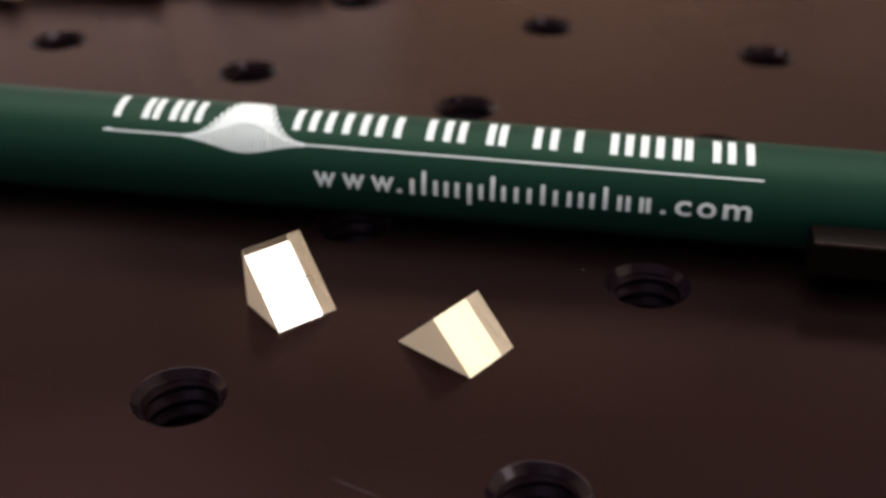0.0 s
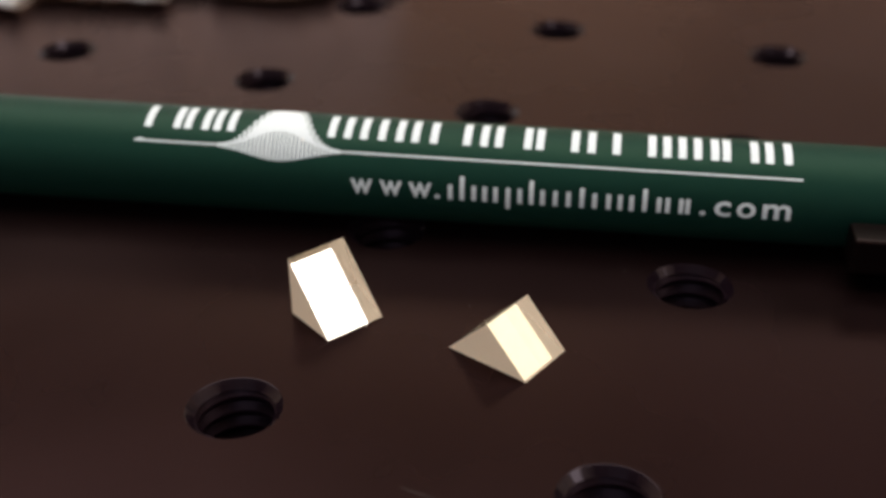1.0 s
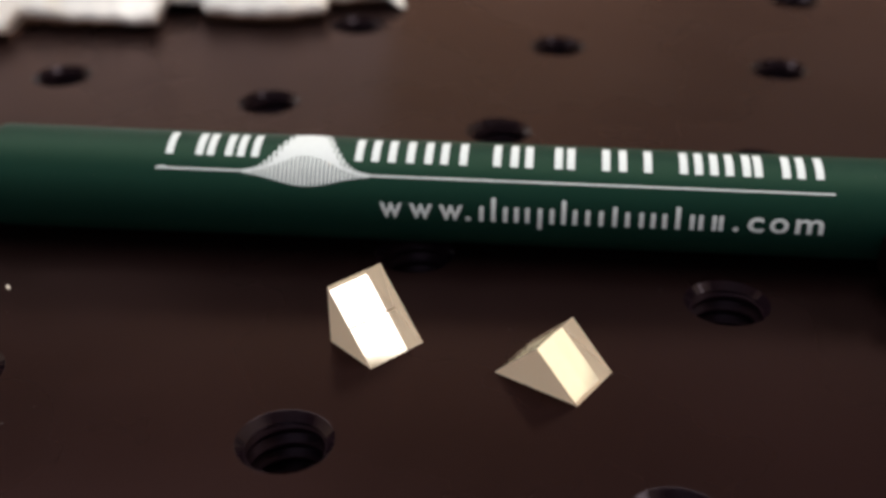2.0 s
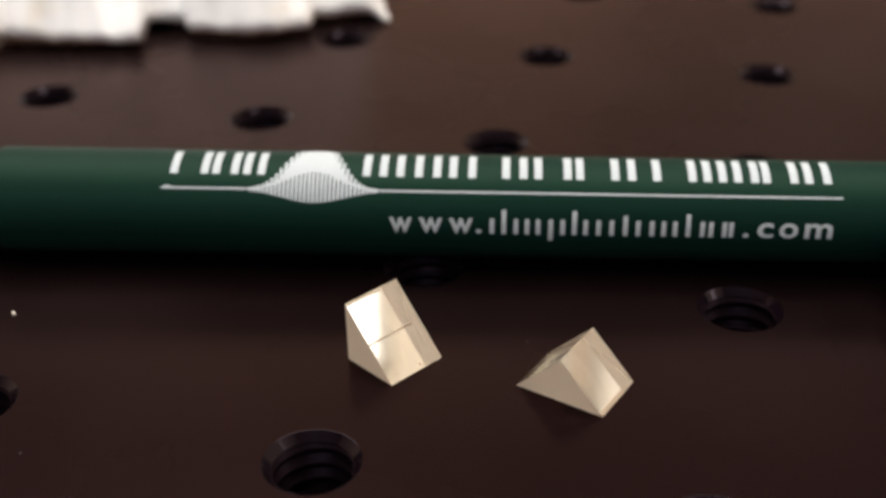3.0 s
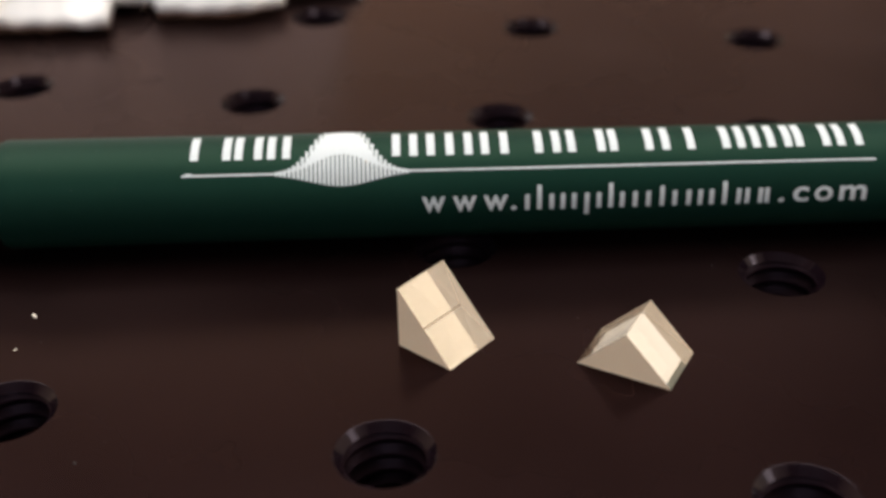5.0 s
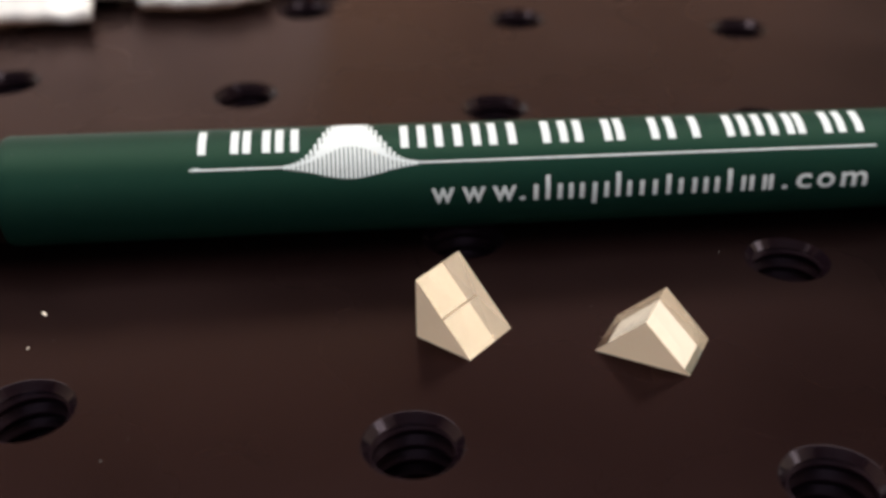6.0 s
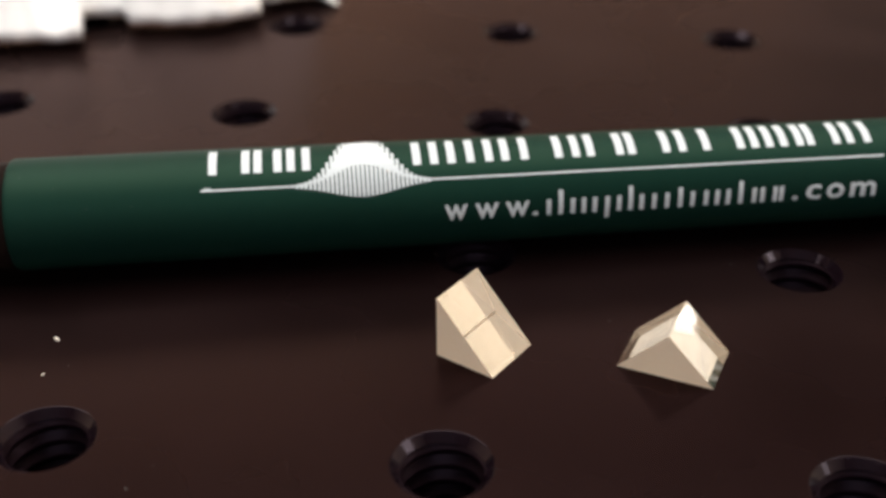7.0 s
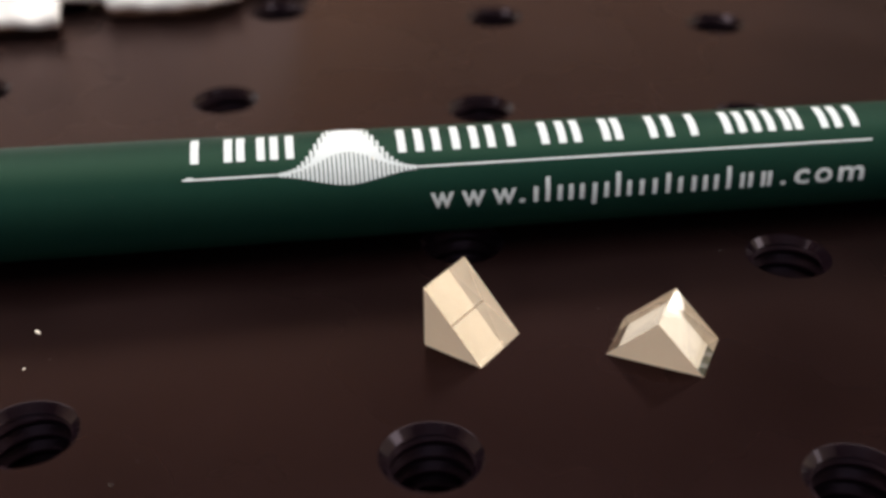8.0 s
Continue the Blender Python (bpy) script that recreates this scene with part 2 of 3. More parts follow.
for f in north.data.polygons:
    x, z = f.center.x, f.center.z
    if x > W5[0] - 0.01 and x < W5[1] + 0.01 and z < W5[2]:
        f.material_index = 3                # the panel under the right-hand window, browned to dim its reflection
    else:
        f.material_index = 2 if W5[1] < x < DARK_TO - 0.01 else 1 if z < DADO - 0.05 else 0
tagged(north, "unseen cream and beige wall with two window openings, a brown panel and grey strip added to dim reflections", "wall", kind="structure")
bm = bmesh.new()
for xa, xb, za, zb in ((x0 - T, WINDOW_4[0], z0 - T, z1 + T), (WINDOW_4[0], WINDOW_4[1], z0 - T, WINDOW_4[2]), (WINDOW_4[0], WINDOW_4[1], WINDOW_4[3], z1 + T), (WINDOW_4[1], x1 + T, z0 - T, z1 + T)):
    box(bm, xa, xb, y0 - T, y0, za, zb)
tagged(part("wall_south", bm, COOL_FILL_WALL), "unseen wall with a window opening, tinted blue-grey for cool fill light", "wall", kind="structure")
wall("wall_west", x0 - T, x0, y0, y1, z0 - T, z1 + T)
bm = bmesh.new()
za, zb = z0 - T, z1 + T
box(bm, x1, x1 + T, y0, WINDOW[0], za, zb)
box(bm, x1, x1 + T, WINDOW[0], WINDOW[1], za, WINDOW[2])
box(bm, x1, x1 + T, WINDOW[0], WINDOW[1], WINDOW[3], zb)
box(bm, x1, x1 + T, WINDOW[1], WINDOW_2[0], za, zb)
box(bm, x1, x1 + T, WINDOW_2[0], WINDOW_2[1], za, WINDOW_2[2])
box(bm, x1, x1 + T, WINDOW_2[0], WINDOW_2[1], WINDOW_2[3], zb)
box(bm, x1, x1 + T, WINDOW_2[1], y1, za, zb)
tagged(part("wall_east", bm, LIGHT_WALL), "plain cream painted wall with two window openings", "wall", kind="structure")


def window(name, opening, ft, plane=None):
    """An unseen window in the east wall, or in the wall whose middle lies at y = plane."""
    ya, yb, zlo, zhi = opening
    ob = tagged(new(name), "unseen white framed window, added as a light source", "window", kind="structure")
    ob.matrix_basis = pose(x1 + 0.06, (ya + yb) / 2, zlo) if plane is None else pose((ya + yb) / 2, plane, zlo, 0, 0, 90)
    hw, hh = (yb - ya) / 2, zhi - zlo
    bm = bmesh.new()
    for s in (-1, 1):
        box(bm, -0.03, 0.03, s * (hw - ft / 2) - ft / 2, s * (hw - ft / 2) + ft / 2, 0, hh, 0.004)
    box(bm, -0.03, 0.03, -hw + ft, hw - ft, 0, ft, 0.004)
    box(bm, -0.03, 0.03, -hw + ft, hw - ft, hh - ft, hh, 0.004)
    part("window_frame", bm, FRAME, ob)
    pane = part("pane", box(bmesh.new(), -0.003, 0.003, -hw + ft, hw - ft, ft, hh - ft), PANE, ob)
    pane.visible_shadow = False


window("window_1", WINDOW, 0.020)
window("window_2", WINDOW_2, 0.025)
window("window_3", WINDOW_3, 0.035, y1 + 0.06)
window("window_5", WINDOW_5, 0.035, y1 + 0.06)
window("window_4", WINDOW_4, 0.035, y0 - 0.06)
# frame of the assumed overhead panel, added out of view
lamp = tagged(new("assumed_ceiling_panel"), "assumed large flat white ceiling light panel, added out of view", "ceiling light", kind="structure")
lamp.location = (-0.25, 0.35, z1)
bm = bmesh.new()
for s in (-1, 1):
    box(bm, -1.2, 1.2, s * 0.83 - 0.02, s * 0.83 + 0.02, -0.06, 0, 0.004)
    box(bm, s * 1.18 - 0.02, s * 1.18 + 0.02, -0.81, 0.81, -0.06, 0, 0.004)
part("frame", bm, FRAME, lamp)


# ---- tabletop with tapped holes ----
NX, NY0, NY1 = 24, -16, 26          # hole columns each side of the middle, rows before and behind
SEG, R_TOP, R_BORE = 48, 3.22, 2.60
CSINK = 0.58                       # depth of the countersink, mm
RING = [(math.cos(2 * math.pi * (k + 0.5) / SEG), math.sin(2 * math.pi * (k + 0.5) / SEG)) for k in range(SEG)]


NEAR_X, NEAR_Y = (-6, 6), (-2, 6)   # holes that are parts of their own


def hole_rings(cx, cy, pts):
    """Chamfer and bore of one tapped hole; the rings at the chamfer's lower edge are doubled to keep it sharp."""
    verts, faces, n = [], [], len(pts)
    for r, z in ((R_TOP + 0.06, 0), (R_TOP + 0.03, -0.008), (R_TOP + 0.03, -0.008), (R_BORE + 0.12, -CSINK), (R_BORE + 0.12, -CSINK), (3.5, -CSINK - 0.02), (3.5, -11.0)):
        verts += [((cx + c * r) * MM, (cy + s * r) * MM, z * MM) for c, s in pts]
    for lvl in (0, 2, 4, 5):
        a, b = lvl * n, (lvl + 1) * n
        faces += [(a + k, a + (k + 1) % n, b + (k + 1) % n, b + k) for k in range(n)]
    faces.append(tuple(6 * n + k for k in range(n)))
    return verts, faces


def tabletop():
    """The slab, one welded sheet with a round opening in each cell, and its legs."""
    verts, faces, known = [], [], {}
    half = PITCH / 2

    def vert(x, y):
        key = (round(x, 3), round(y, 3))
        if key not in known:
            known[key] = len(verts)
            verts.append((x * MM, y * MM, 0))
        return known[key]

    far_verts, far_faces = [], []
    for i in range(-NX, NX + 1):
        for j in range(NY0, NY1 + 1):
            cx, cy = i * PITCH, j * PITCH
            near = NEAR_X[0] <= i <= NEAR_X[1] and NEAR_Y[0] <= j <= NEAR_Y[1]
            step = 1 if near else 3
            pts = RING[::step]
            n = len(pts)
            outer = [vert(cx + c * half / max(abs(c), abs(s)), cy + s * half / max(abs(c), abs(s))) for c, s in pts]
            inner = [vert(cx + c * (R_TOP + 0.06), cy + s * (R_TOP + 0.06)) for c, s in pts]
            faces += [(outer[k], outer[(k + 1) % n], inner[(k + 1) % n], inner[k]) for k in range(n)]
            for q, (sx, sy) in enumerate(((1, 1), (-1, 1), (-1, -1), (1, -1))):
                k = int((math.pi / 4 + q * math.pi / 2) / (2 * math.pi) * n - 0.5 / step)
                faces.append((outer[k % n], vert(cx + sx * half, cy + sy * half), outer[(k + 1) % n]))
            if not near:
                v, f = hole_rings(cx, cy, pts)
                base = len(far_verts)
                far_verts += v
                far_faces += [tuple(base + k for k in one) for one in f]
    ex, ey0, ey1 = (NX + 0.5) * PITCH * MM, (NY0 - 0.5) * PITCH * MM, (NY1 + 0.5) * PITCH * MM
    w = len(verts)
    verts += [(-ex, ey0, 0), (ex, ey0, 0), (ex, ey1, 0), (-ex, ey1, 0), (-ex, ey0, -0.06), (ex, ey0, -0.06), (ex, ey1, -0.06), (-ex, ey1, -0.06)]
    faces += [(w + a, w + (a + 1) % 4, w + 4 + (a + 1) % 4, w + 4 + a) for a in range(4)] + [(w + 4, w + 5, w + 6, w + 7)]
    me = bpy.data.meshes.new("tabletop")
    me.from_pydata(verts, [], faces)
    me.materials.append(ANODIZED)
    ob = tagged(new("tabletop", me), "dark brown-black anodized metal tabletop with a grid of tapped holes", "optical table", kind="structure")
    for sx in (-1, 1):
        for cy in (ey0 + 0.08, ey1 - 0.08):
            part("leg", box(bmesh.new(), sx * (ex - 0.08) - 0.04, sx * (ex - 0.08) + 0.04, cy - 0.04, cy + 0.04, z0, -0.06, 0.004), BLACK_PLASTIC, ob)
    me = bpy.data.meshes.new("far_tapped_holes")
    me.from_pydata(far_verts, [], far_faces)
    me.materials.append(THREAD)
    me.shade_smooth()
    far = tagged(new("far_tapped_holes", me), kind="stuff")
    far.parent = ob
    return ob


table = tabletop()


def thread_mesh():
    """A 20-per-inch thread: a helix with rounded crests and V roots on the bore's wall."""
    seg, lead, turns = 48, 1.27, 8
    prof = ((0.00, 2.66), (0.10, 2.60), (0.26, 2.60), (0.36, 2.66), (0.74, 3.10), (0.84, 3.13), (0.94, 3.10))
    per = len(prof)
    bm = bmesh.new()
    rows = []
    for n in range(turns * per):
        dz, r = prof[n % per]
        row = []
        for k in range(seg + 1):
            z = min(-CSINK + 0.02, 0.7 - (n // per) * lead - dz - lead * k / seg)
            a = 2 * math.pi * k / seg
            row.append(bm.verts.new((r * math.cos(a) * MM, r * math.sin(a) * MM, z * MM)))
        rows.append(row)
    for a, b in zip(rows, rows[1:]):
        for k in range(seg):
            if len({round(v.co.z, 7) for v in (a[k], a[k + 1], b[k + 1], b[k])}) > 1:
                bm.faces.new((a[k], a[k + 1], b[k + 1], b[k]))
    return mesh_of(bm, "thread", True)


# ---- pen ----
PEN_R, PEN_TAPER, PEN_V, PEN_TURN = 4.228, 0.0036, 27.762, 12.616   # mm, mm per mm, mm, degrees
pen = tagged(new("pen"), "dark green lacquered ballpoint pen with white print lying on the table", "pen")
turn = radians(PEN_TURN)
pen.matrix_basis = pose(-PEN_V * math.sin(turn) * MM, PEN_V * math.cos(turn) * MM, (PEN_R + 0.03) * MM, 0, math.degrees(PEN_TAPER), PEN_TURN)
S = Matrix.Scale(MM, 4)


def pen_radius(x):
    return PEN_R - PEN_TAPER * x


def pen_part(name, profile, mat, label=""):
    bm = lathe(profile)
    bmesh.ops.transform(bm, matrix=S, verts=bm.verts)
    return part(name, bm, mat, pen, label, smooth=True)


barrel = pen_part("barrel", [(-29.9, 3.7), (-29.9, pen_radius(-30) - 0.18), (-29.82, pen_radius(-30) - 0.08), (-29.6, pen_radius(-29.6))]
                  + [(x, pen_radius(x)) for x in range(-29, 71, 3)] + [(70.2, pen_radius(70) - 0.12), (70.3, 3.5)], GREEN, "dark green soft lacquer barrel")
pen_part("grip", [(-58, 2.2), (-57.8, 2.6), (-50, 3.5), (-36, 4.02), (-29.9, 4.10)], BLACK_PLASTIC, "glossy black grip")
pen_part("tip", [(-68, 0.4), (-67.5, 0.6), (-62, 1.2), (-58, 2.1)], STEEL, "steel writing tip")
pen_part("collar", [(70.3, 3.7), (70.5, 3.9), (80, 3.9), (80.5, 3.7)], BLACK_PLASTIC, "glossy black collar")
pen_part("button", [(80.5, 2.4), (90, 2.4), (91, 1.8)], BLACK_PLASTIC, "glossy black push button")
bm = bmesh.new()
box(bm, 42.0, 78, -7.75, -4.75, -2.6, 0.32, 0.28, 3)
box(bm, 73, 78, -6.4, -3.6, -2.4, 0.35, 0.3, 2)
bmesh.ops.transform(bm, matrix=S, verts=bm.verts)
part("clip", bm, CLIP_PLASTIC, pen, "glossy black plastic clip", smooth=False)

# print round the barrel: x along the pen in mm, y in degrees up from the level of the axis
DEG_MM = math.radians(1) * PEN_R


def wrap(name, bm, label="", lift=0.02):
    """Lay flat outlines (x in mm, y in degrees) onto the barrel."""
    ys = [v.co.y for v in bm.verts]
    y = math.floor(min(ys) / 4) * 4 + 4
    while y < max(ys):
        bmesh.ops.bisect_plane(bm, geom=bm.verts[:] + bm.edges[:] + bm.faces[:], plane_co=(0, y, 0), plane_no=(0, 1, 0))
        y += 4
    for v in bm.verts:
        a, r = radians(v.co.y), pen_radius(v.co.x) + lift
        v.co = Vector((v.co.x * MM, -r * math.cos(a) * MM, r * math.sin(a) * MM))
    return part(name, bm, WHITE_INK, barrel, label)


def printed(name, shapes, label="", lift=0.02):
    bm = bmesh.new()
    for pts in shapes:
        bm.faces.new([bm.verts.new((x, y, 0)) for x, y in pts])
    return wrap(name, bm, label, lift)


def bar(x, y, w, h):
    return [(x, y), (x + w, y), (x + w, y + h), (x, y + h)]


def letter(char, x, w, y, h):
    """One printed character in the built-in font, fitted to a box."""
    curve = bpy.data.curves.new("letter", "FONT")
    curve.body, curve.offset, curve.resolution_u = char, 0.018, 4
    ob = new("letter", curve)
    bpy.context.view_layer.update()
    me = bpy.data.meshes.new_from_object(ob.evaluated_get(bpy.context.evaluated_depsgraph_get()))
    bpy.data.objects.remove(ob)
    bm = bmesh.new()
    bm.from_mesh(me)
    xs, ys = [v.co.x for v in bm.verts], [v.co.y for v in bm.verts]
    for v in bm.verts:
        v.co = Vector((x + (v.co.x - min(xs)) / (max(xs) - min(xs)) * w, y + (v.co.y - min(ys)) / (max(ys) - min(ys)) * h, 0))
    return wrap("printed_letter", bm)


LINE_AT, WAVE_X = 41.4, -3.15
printed("printed_line", [bar(-15.4, LINE_AT - 1.0, 8.0, 2.0), bar(1.4, LINE_AT - 1.0, 37.0, 2.0), bar(-15.15, LINE_AT + 1.2, 0.55, 1.3)], "thin white printed line")


def upright(x, w, y, h, stroke, places=(0, 1)):
    """Plain upright bars across the width of one character."""
    return [bar(x + (w - stroke) * p, y, stroke, h) for p in places]


# the name: plain bars for each character: start, width, where its bars stand
CAPS = [(-14.8, 3.1, (0, 1)), (-11.4, 2.2, (0, 0.95)), (-8.9, 2.0, (0, 0.85)), (0.75, 3.3, (0, 0.5, 1)), (4.6, 2.7, (0.15, 0.85)), (7.65, 2.3, (0, 0.9)), (11.85, 2.0, (0, 1)), (14.4, 2.95, (0, 1)),
        (17.7, 3.4, (0, 1)), (20.85, 2.5, (0.5,)), (23.75, 3.4, (0, 1)), (27.7, 3.0, (0, 0.5, 1)), (31.4, 0.75, (0,)), (32.3, 3.0, (0, 0.9)), (35.5, 2.2, (0.05, 0.95))]
for x, w, places in CAPS:
    printed("printed_bar", upright(x, w, 58.3, 38.0, 0.62, places))
URL_AT, URL_X = -4.7, 17.8
for x, w in ((2.95, 1.8), (5.33, 1.85), (7.7, 1.9)):
    letter("w", x, w, URL_AT, URL_X)
for x in (9.83, 30.79):
    letter(".", x, 0.46, URL_AT, 5.5)
letter("c", 31.9, 1.25, URL_AT, URL_X)
letter("o", 33.6, 1.45, URL_AT, URL_X)
letter("m", 35.56, 2.15, URL_AT, URL_X)
# between the dots: start, width, and each bar's place, foot and height
LOW, TALL = (0, 17.8), (0, 27.5)
for x, w, bars in ((10.93, 1.3, ((0, *LOW), (1, *TALL))), (12.83, 2.1, ((0, *LOW), (0.5, *LOW), (1, *LOW))), (15.57, 1.3, ((0, -8, 25.8), (1, *LOW))), (17.43, 1.25, ((0, *TALL), (1, *LOW))),
                   (19.33, 1.4, ((0, *LOW), (1, *LOW))), (21.24, 0.85, ((0.4, 0, 23),)), (22.43, 1.45, ((0, *LOW), (1, *LOW))), (24.43, 1.25, ((0, *LOW), (1, *LOW))), (26.34, 0.4, ((0, 0, 26),)),
                   (27.45, 1.2, ((0, *LOW), (0.8, *LOW))), (29.1, 1.0, ((0.1, *LOW), (0.9, *LOW)))):
    printed("printed_bar", [one for p, y, h in bars for one in upright(x, w, URL_AT + y, h, 0.36, (p,))])

# the wave packet: a comb of fine strokes under a bell, with a solid band along the bell's lower curve
strokes, steps = [], [k * 0.335 for k in range(-15, 16)]
for d in steps:
    up, down = 6.8 * math.exp(-(d / 2.33) ** 2), 0.98 * math.exp(-(d / 3.4) ** 2)
    strokes.append(bar(WAVE_X + d - 0.115, LINE_AT - down / DEG_MM - 1.0, 0.23, min(106 - LINE_AT + down / DEG_MM + 1.0, (down + up) / DEG_MM + 2.0)))
printed("wave_mark", strokes, "white printed wave packet mark", 0.026)


def bell(d, height, width):
    return LINE_AT + height * math.exp(-(d / width) ** 2)


band = []
for a, b in zip(steps, steps[1:]):
    lo = [bell(d, 22, 2.7) - 1.1 for d in (a, b)]
    hi = [max(bell(d, 30, 2.6) + 1.1, min(107, bell(d, 84, 2.33) - 9)) for d in (a, b)]
    band.append([(WAVE_X + a, lo[0]), (WAVE_X + b, lo[1]), (WAVE_X + b, hi[1]), (WAVE_X + a, hi[0])])
printed("wave_band", band, "solid white printed band", 0.034)


# ---- prisms ----
def prism(name, legs, height, length, lying, m, label):
    """A right-angle prism: cross-section in x and z, length along y; ground ends, polished sides."""
    bm = bmesh.new()
    if lying:
        h = legs / math.sqrt(2)
        sec = [(0, 0), (2 * h, 0), (h, h)]
    else:
        sec = [(0, 0), (legs, 0), (0, height)]
    a = [bm.verts.new((x * MM, 0, z * MM)) for x, z in sec]
    b = [bm.verts.new((x * MM, length * MM, z * MM)) for x, z in sec]
    bm.faces.new(a)
    bm.faces.new(b)
    for k in range(3):
        bm.faces.new((a[k], a[(k + 1) % 3], b[(k + 1) % 3], b[k]))
    long_edges = [e for e in bm.edges if abs(e.verts[0].co.y - e.verts[1].co.y) > 1e-4]
    square = [e for e in long_edges if e.verts[0] in (a[0], b[0])] if not lying else []
    bmesh.ops.bevel(bm, geom=square, offset=0.085 * MM, segments=1, affect="EDGES")
    long_edges = [e for e in bm.edges if e.is_valid and abs(e.verts[0].co.y - e.verts[1].co.y) > 1e-4 and e.calc_face_angle() > 1.3]
    bmesh.ops.bevel(bm, geom=long_edges, offset=0.025 * MM, segments=1, affect="EDGES")
    bm.normal_update()
    for f in bm.faces:
        side = abs(f.normal.y) < 0.1 and f.calc_area() > 1e-6
        f.material_index = 0 if side else 1
    ob = part(name, bm, [GLASS, GROUND_GLASS], m=m)
    return tagged(ob, label, "prism", "right-angle prisms on the table")


standing = prism("right_angle_prism", 4.72, 4.72, 4.85, False, pose(-1.57 * MM, 11.39 * MM, 0.00002, 0, 0, -30), "small pale yellow glass right-angle prism standing on a short face")
lying = prism("right_angle_prism", 4.78, 4.78, 4.75, True, pose(10.88 * MM, 11.32 * MM, 0.00002, 0, 0, -18.05), "small pale yellow glass right-angle prism resting on its long face")


def chip(parent, x, y, z, r):
    """A small bright chip on a prism's edge."""
    bm = bmesh.new()
    bmesh.ops.create_icosphere(bm, subdivisions=1, radius=r * MM)
    for v in bm.verts:
        v.co *= 1 + 0.3 * noise.noise(v.co * 9000)
    part("chip", bm, GROUND_GLASS, parent, "tiny bright chip on the edge", m=pose(x * MM, y * MM, z * MM))


chip(standing, 4.5, 2.9, 0.33, 0.10)
chip(lying, 2.0, 0.05, 1.95, 0.07)


# ---- specks of lint on the table ----
def lint(x, y, size, turn, mat, label):
    bm = bmesh.new()
    bmesh.ops.create_icosphere(bm, subdivisions=2, radius=1.0)
    for v in bm.verts:
        k = 1 + 0.45 * noise.noise(v.co * 2.1 + Vector((x, y, 0)))
        v.co = Vector((v.co.x * k * size * 1.9, v.co.y * k * size * 0.8, (v.co.z + 1) * k * size * 0.5)) * MM
    ob = part("lint_speck", bm, mat, smooth=True, m=pose(x * MM, y * MM, 0, 0, 0, turn))
    tagged(ob, label, "lint", "lint specks on the table")


for x, y, size, turn in ((-28.8, 10.55, 0.17, -40), (-28.15, 6.42, 0.09, 75)):
    lint(x, y, size, turn, LINT, "tiny pale speck of lint on the dark table")
for x, y, size, turn in ((-26.8, 7.6, 0.04, 20), (-18.65, -4.1, 0.06, 60), (10.5, 16.82, 0.045, 10), (20.18, 25.7, 0.05, 70), (-17.7, -1.9, 0.04, 0)):
    lint(x, y, size, turn, DUST, "tiny grey speck of dust on the dark table")


def barrel_speck(x, degrees, size, mat):
    """A speck on the pen's barrel, at x mm along it and so many degrees up from the level of the axis."""
    bm = bmesh.new()
    bmesh.ops.create_icosphere(bm, subdivisions=1, radius=size * MM)
    for v in bm.verts:
        v.co *= 1 + 0.4 * noise.noise(v.co * 7000 + Vector((x, 0, 0)))
    a, r = radians(degrees), pen_radius(x) + 0.3 * size
    part("barrel_fleck", bm, mat, barrel, m=pose(x * MM, -r * math.cos(a) * MM, r * math.sin(a) * MM))


# grey specks of dust
for x, degrees, size in ((-28.7, 67, 0.05), (-23.8, 30, 0.045), (-20.5, 30, 0.04), (-26.2, 52, 0.03), (-22.1, 76, 0.03), (-17.6, 60, 0.03), (41.5, 64, 0.04)):
    barrel_speck(x, degrees, size, DUST)
# a larger pale dot on the wave mark's right flank
barrel_speck(-1.25, 53, 0.10, LINT)


def fibre(points, width, label):
    """A short dusty fibre lying along the table."""
    bm = bmesh.new()
    rows = []
    for n, (x, y) in enumerate(points):
        w = width * (0.4 + 0.6 * math.sin(math.pi * (n + 0.5) / len(points)))
        rows.append([bm.verts.new(((x + dx * w) * MM, (y + dy * w) * MM, z * w * MM)) for dx, dy, z in ((0.1, -0.5, 0.02), (-0.1, 0.5, 0.02), (0, 0.2, 0.5), (0, -0.2, 0.5))])
    for a, b in zip(rows, rows[1:]):
        for k in range(4):
            bm.faces.new((a[k], a[(k + 1) % 4], b[(k + 1) % 4], b[k]))
    bm.faces.new(rows[0])
    bm.faces.new(rows[-1])
    tagged(part("lint_fibre", bm, DUST), label, "lint", "lint specks on the table")


fibre([(13.3, -3.3), (14.0, -3.38), (14.7, -3.42), (15.4, -3.51), (16.0, -3.62), (16.6, -3.75)], 0.04, "faint dusty fibre stuck to the dark table")


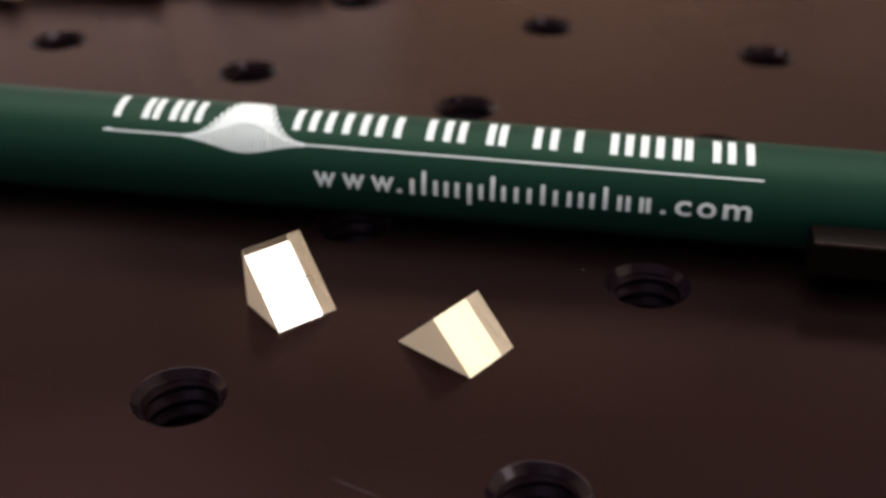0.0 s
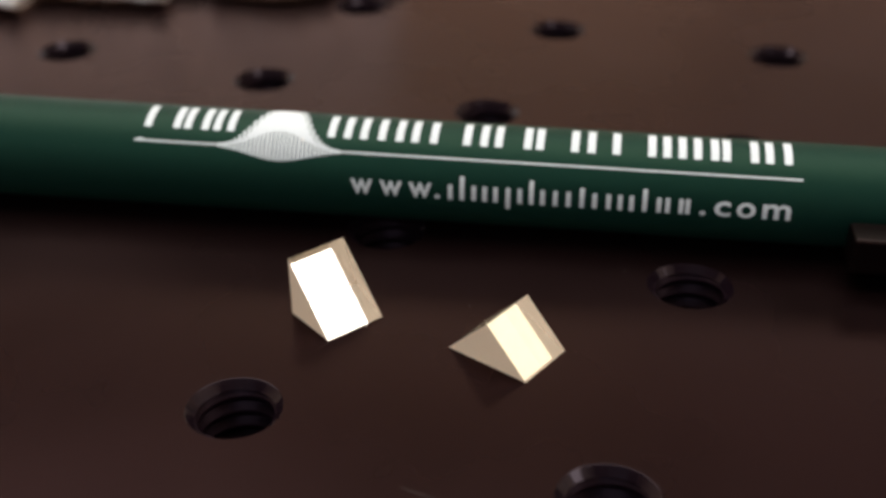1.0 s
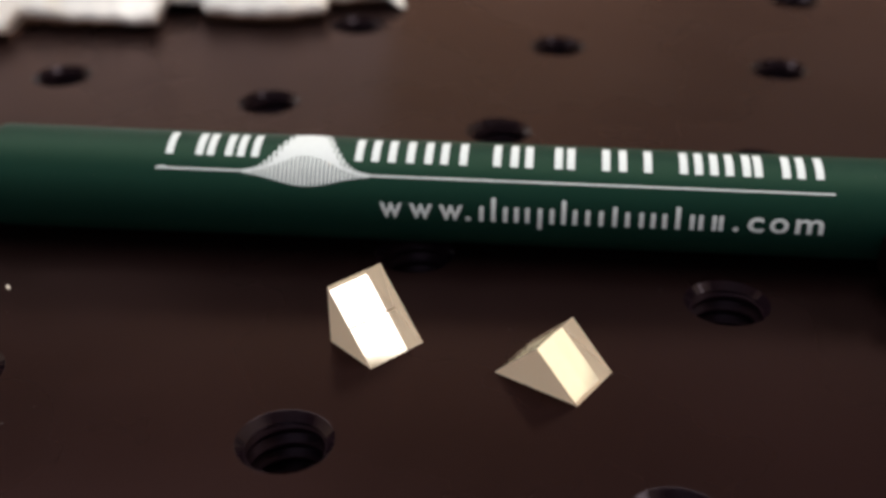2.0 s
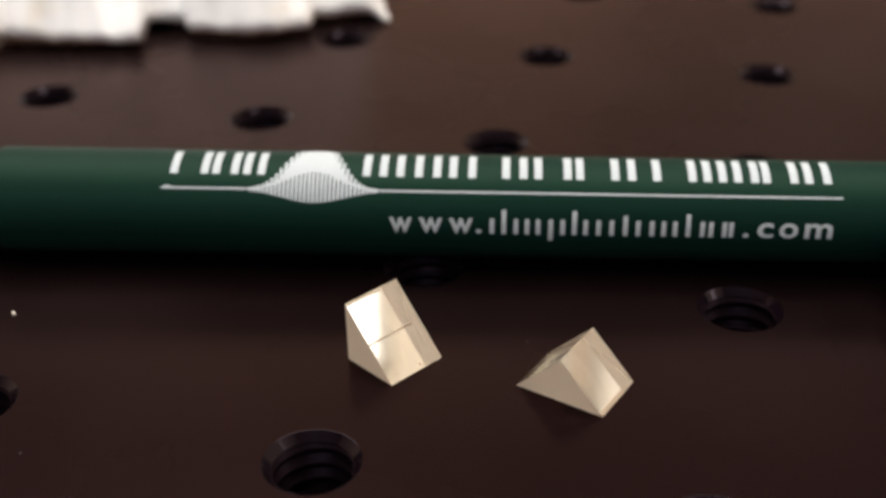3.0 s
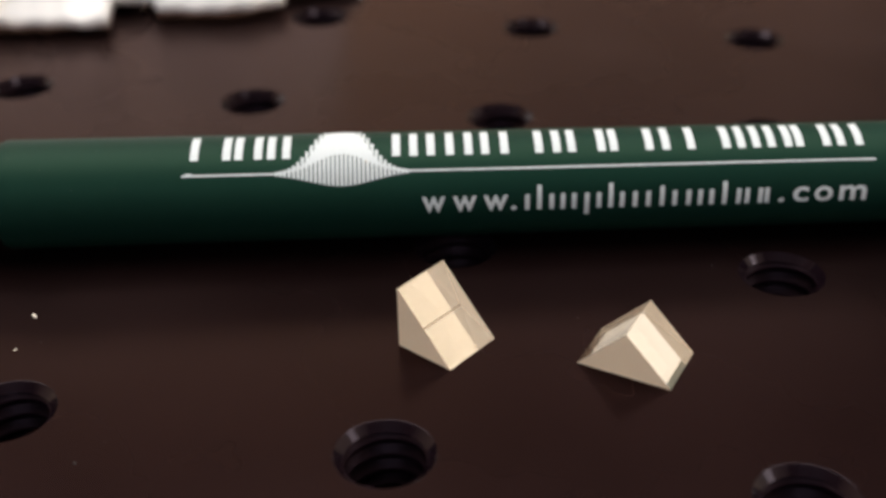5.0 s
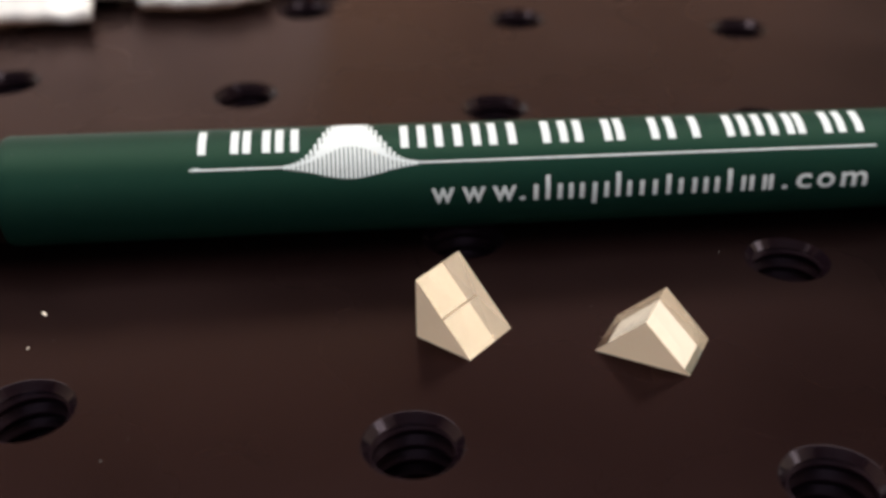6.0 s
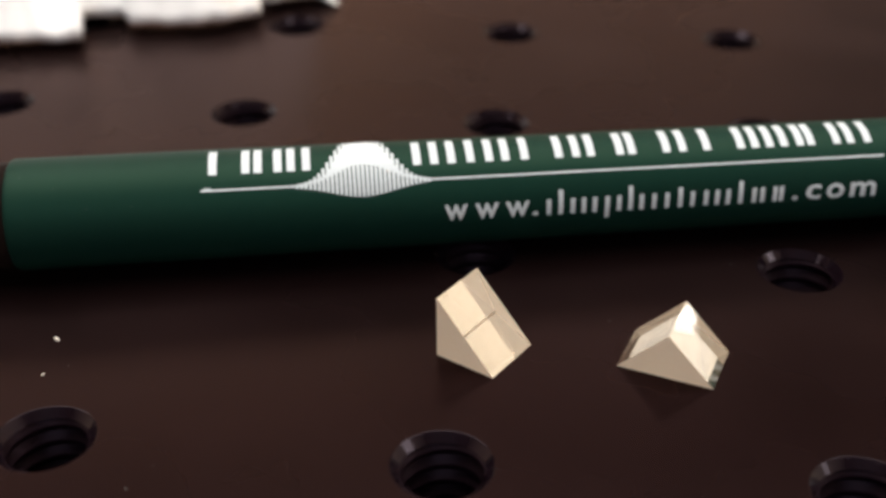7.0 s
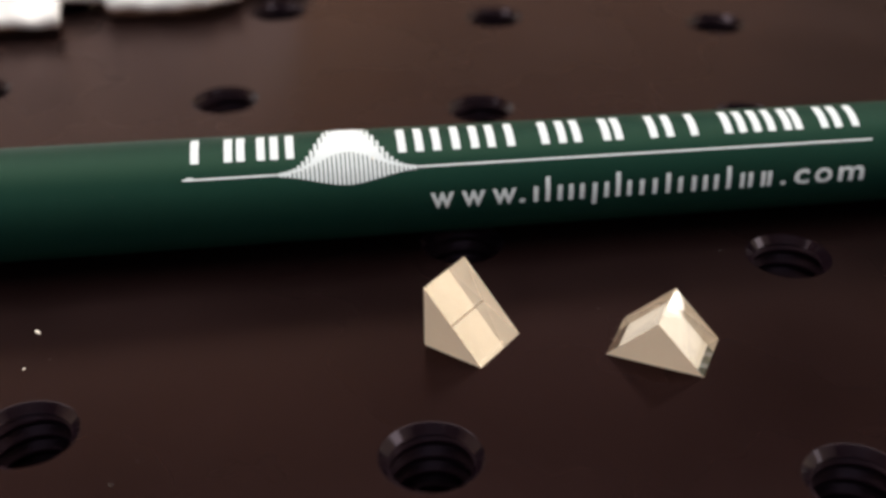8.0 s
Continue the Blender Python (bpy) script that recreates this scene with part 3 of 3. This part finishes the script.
# ---- white tissue ----
def tissue():
    """A crumpled white tissue: a bulging wad with a ragged front edge just off the table."""
    bm = bmesh.new()
    nu, nv = 190, 70
    rows = []
    for i in range(nu + 1):
        x = -124.2 + 110.7 * i / nu
        if x < -66:
            front = 56.0 + 0.05 * (x + 66)
        elif x < -47.2:
            front = 61.2 + (x + 65) * 0.18
        elif x < -41:
            front = 71.4 + (x + 47.2) * 0.2
        elif x < -24.5:
            front = 69.4 + (x + 41) * 0.16 + max(0.0, x + 32) ** 2 * 0.05
        else:
            front = 78.5 + (x + 24.5) * 0.33
        front += 0.8 * noise.noise(Vector((x * 0.35, 3, 0)))
        turned = min(1.0, (-13.5 - x) / 3.0)          # the free side curls down to the table
        turned = turned * turned * (3 - 2 * turned)
        row = []
        for j in range(nv + 1):
            v = (j / nv) ** 1.6
            y = front + 75 * v + 5.0 * max(0.0, 1 - v / 0.012)      # the foot is tucked under the front edge
            p = Vector((x * 0.055, y * 0.055, 0.0))
            fold = 1 - abs(noise.noise(p * 1.6 + Vector((2, 5, 1)))) * 2
            z = 1.2 * min(1.0, v / 0.012) + 66 * (1 - math.exp(-1.3 * max(0.0, v - 0.01))) + (5.0 * noise.noise(p) + 6.0 * fold + 4.0 * noise.noise(p * 3.3) + 2.0 * noise.noise(p * 7.0)) * min(1.0, 0.03 + 6 * v)
            z += 0.9 * noise.noise(p * 9.0 + Vector((4, 0, 2))) * min(1.0, 0.1 + 8 * v) - 1.6 * max(0.0, noise.noise(p * 2.4 + Vector((0, 6, 9)))) * min(1.0, 8 * v)
            z = 0.12 + max(z, 0.0) * (0.12 + 0.88 * turned)
            shift = (1.6 * noise.noise(p * 2.1 + Vector((7, 1, 3))) + 0.8 * noise.noise(p * 5.0)) * min(1.0, 3 * v)
            row.append(bm.verts.new(((x + shift - 0.45 * (y - 65)) * MM, (y + shift * 1.2) * MM, z * MM)))
        rows.append(row)
    for a, b in zip(rows, rows[1:]):
        for j in range(nv):
            bm.faces.new((a[j], b[j], b[j + 1], a[j + 1]))
    ob = part("tissue", bm, TISSUE, smooth=True)
    sol = ob.modifiers.new("thickness", "SOLIDIFY")
    sol.thickness, sol.offset = 0.08 * MM, -1
    return tagged(ob, "crumpled white paper tissue lying on the table", "tissue")


tissue()

# ---- tapped holes near the camera, each with its thread ----
HOLE = bpy.data.meshes.new("tapped_hole")
hole_verts, hole_faces = hole_rings(0, 0, RING)
HOLE.from_pydata(hole_verts, [], hole_faces)
HOLE.materials.append(THREAD)
HOLE.shade_smooth()
THREADS = thread_mesh()
THREADS.materials.append(THREAD_DEEP)
for i in range(NEAR_X[0], NEAR_X[1] + 1):
    for j in range(NEAR_Y[0], NEAR_Y[1] + 1):
        hole = new("tapped_hole", HOLE)
        hole.parent = table
        hole.location = (i * PITCH * MM, j * PITCH * MM, 0)
        new("thread", THREADS).parent = hole
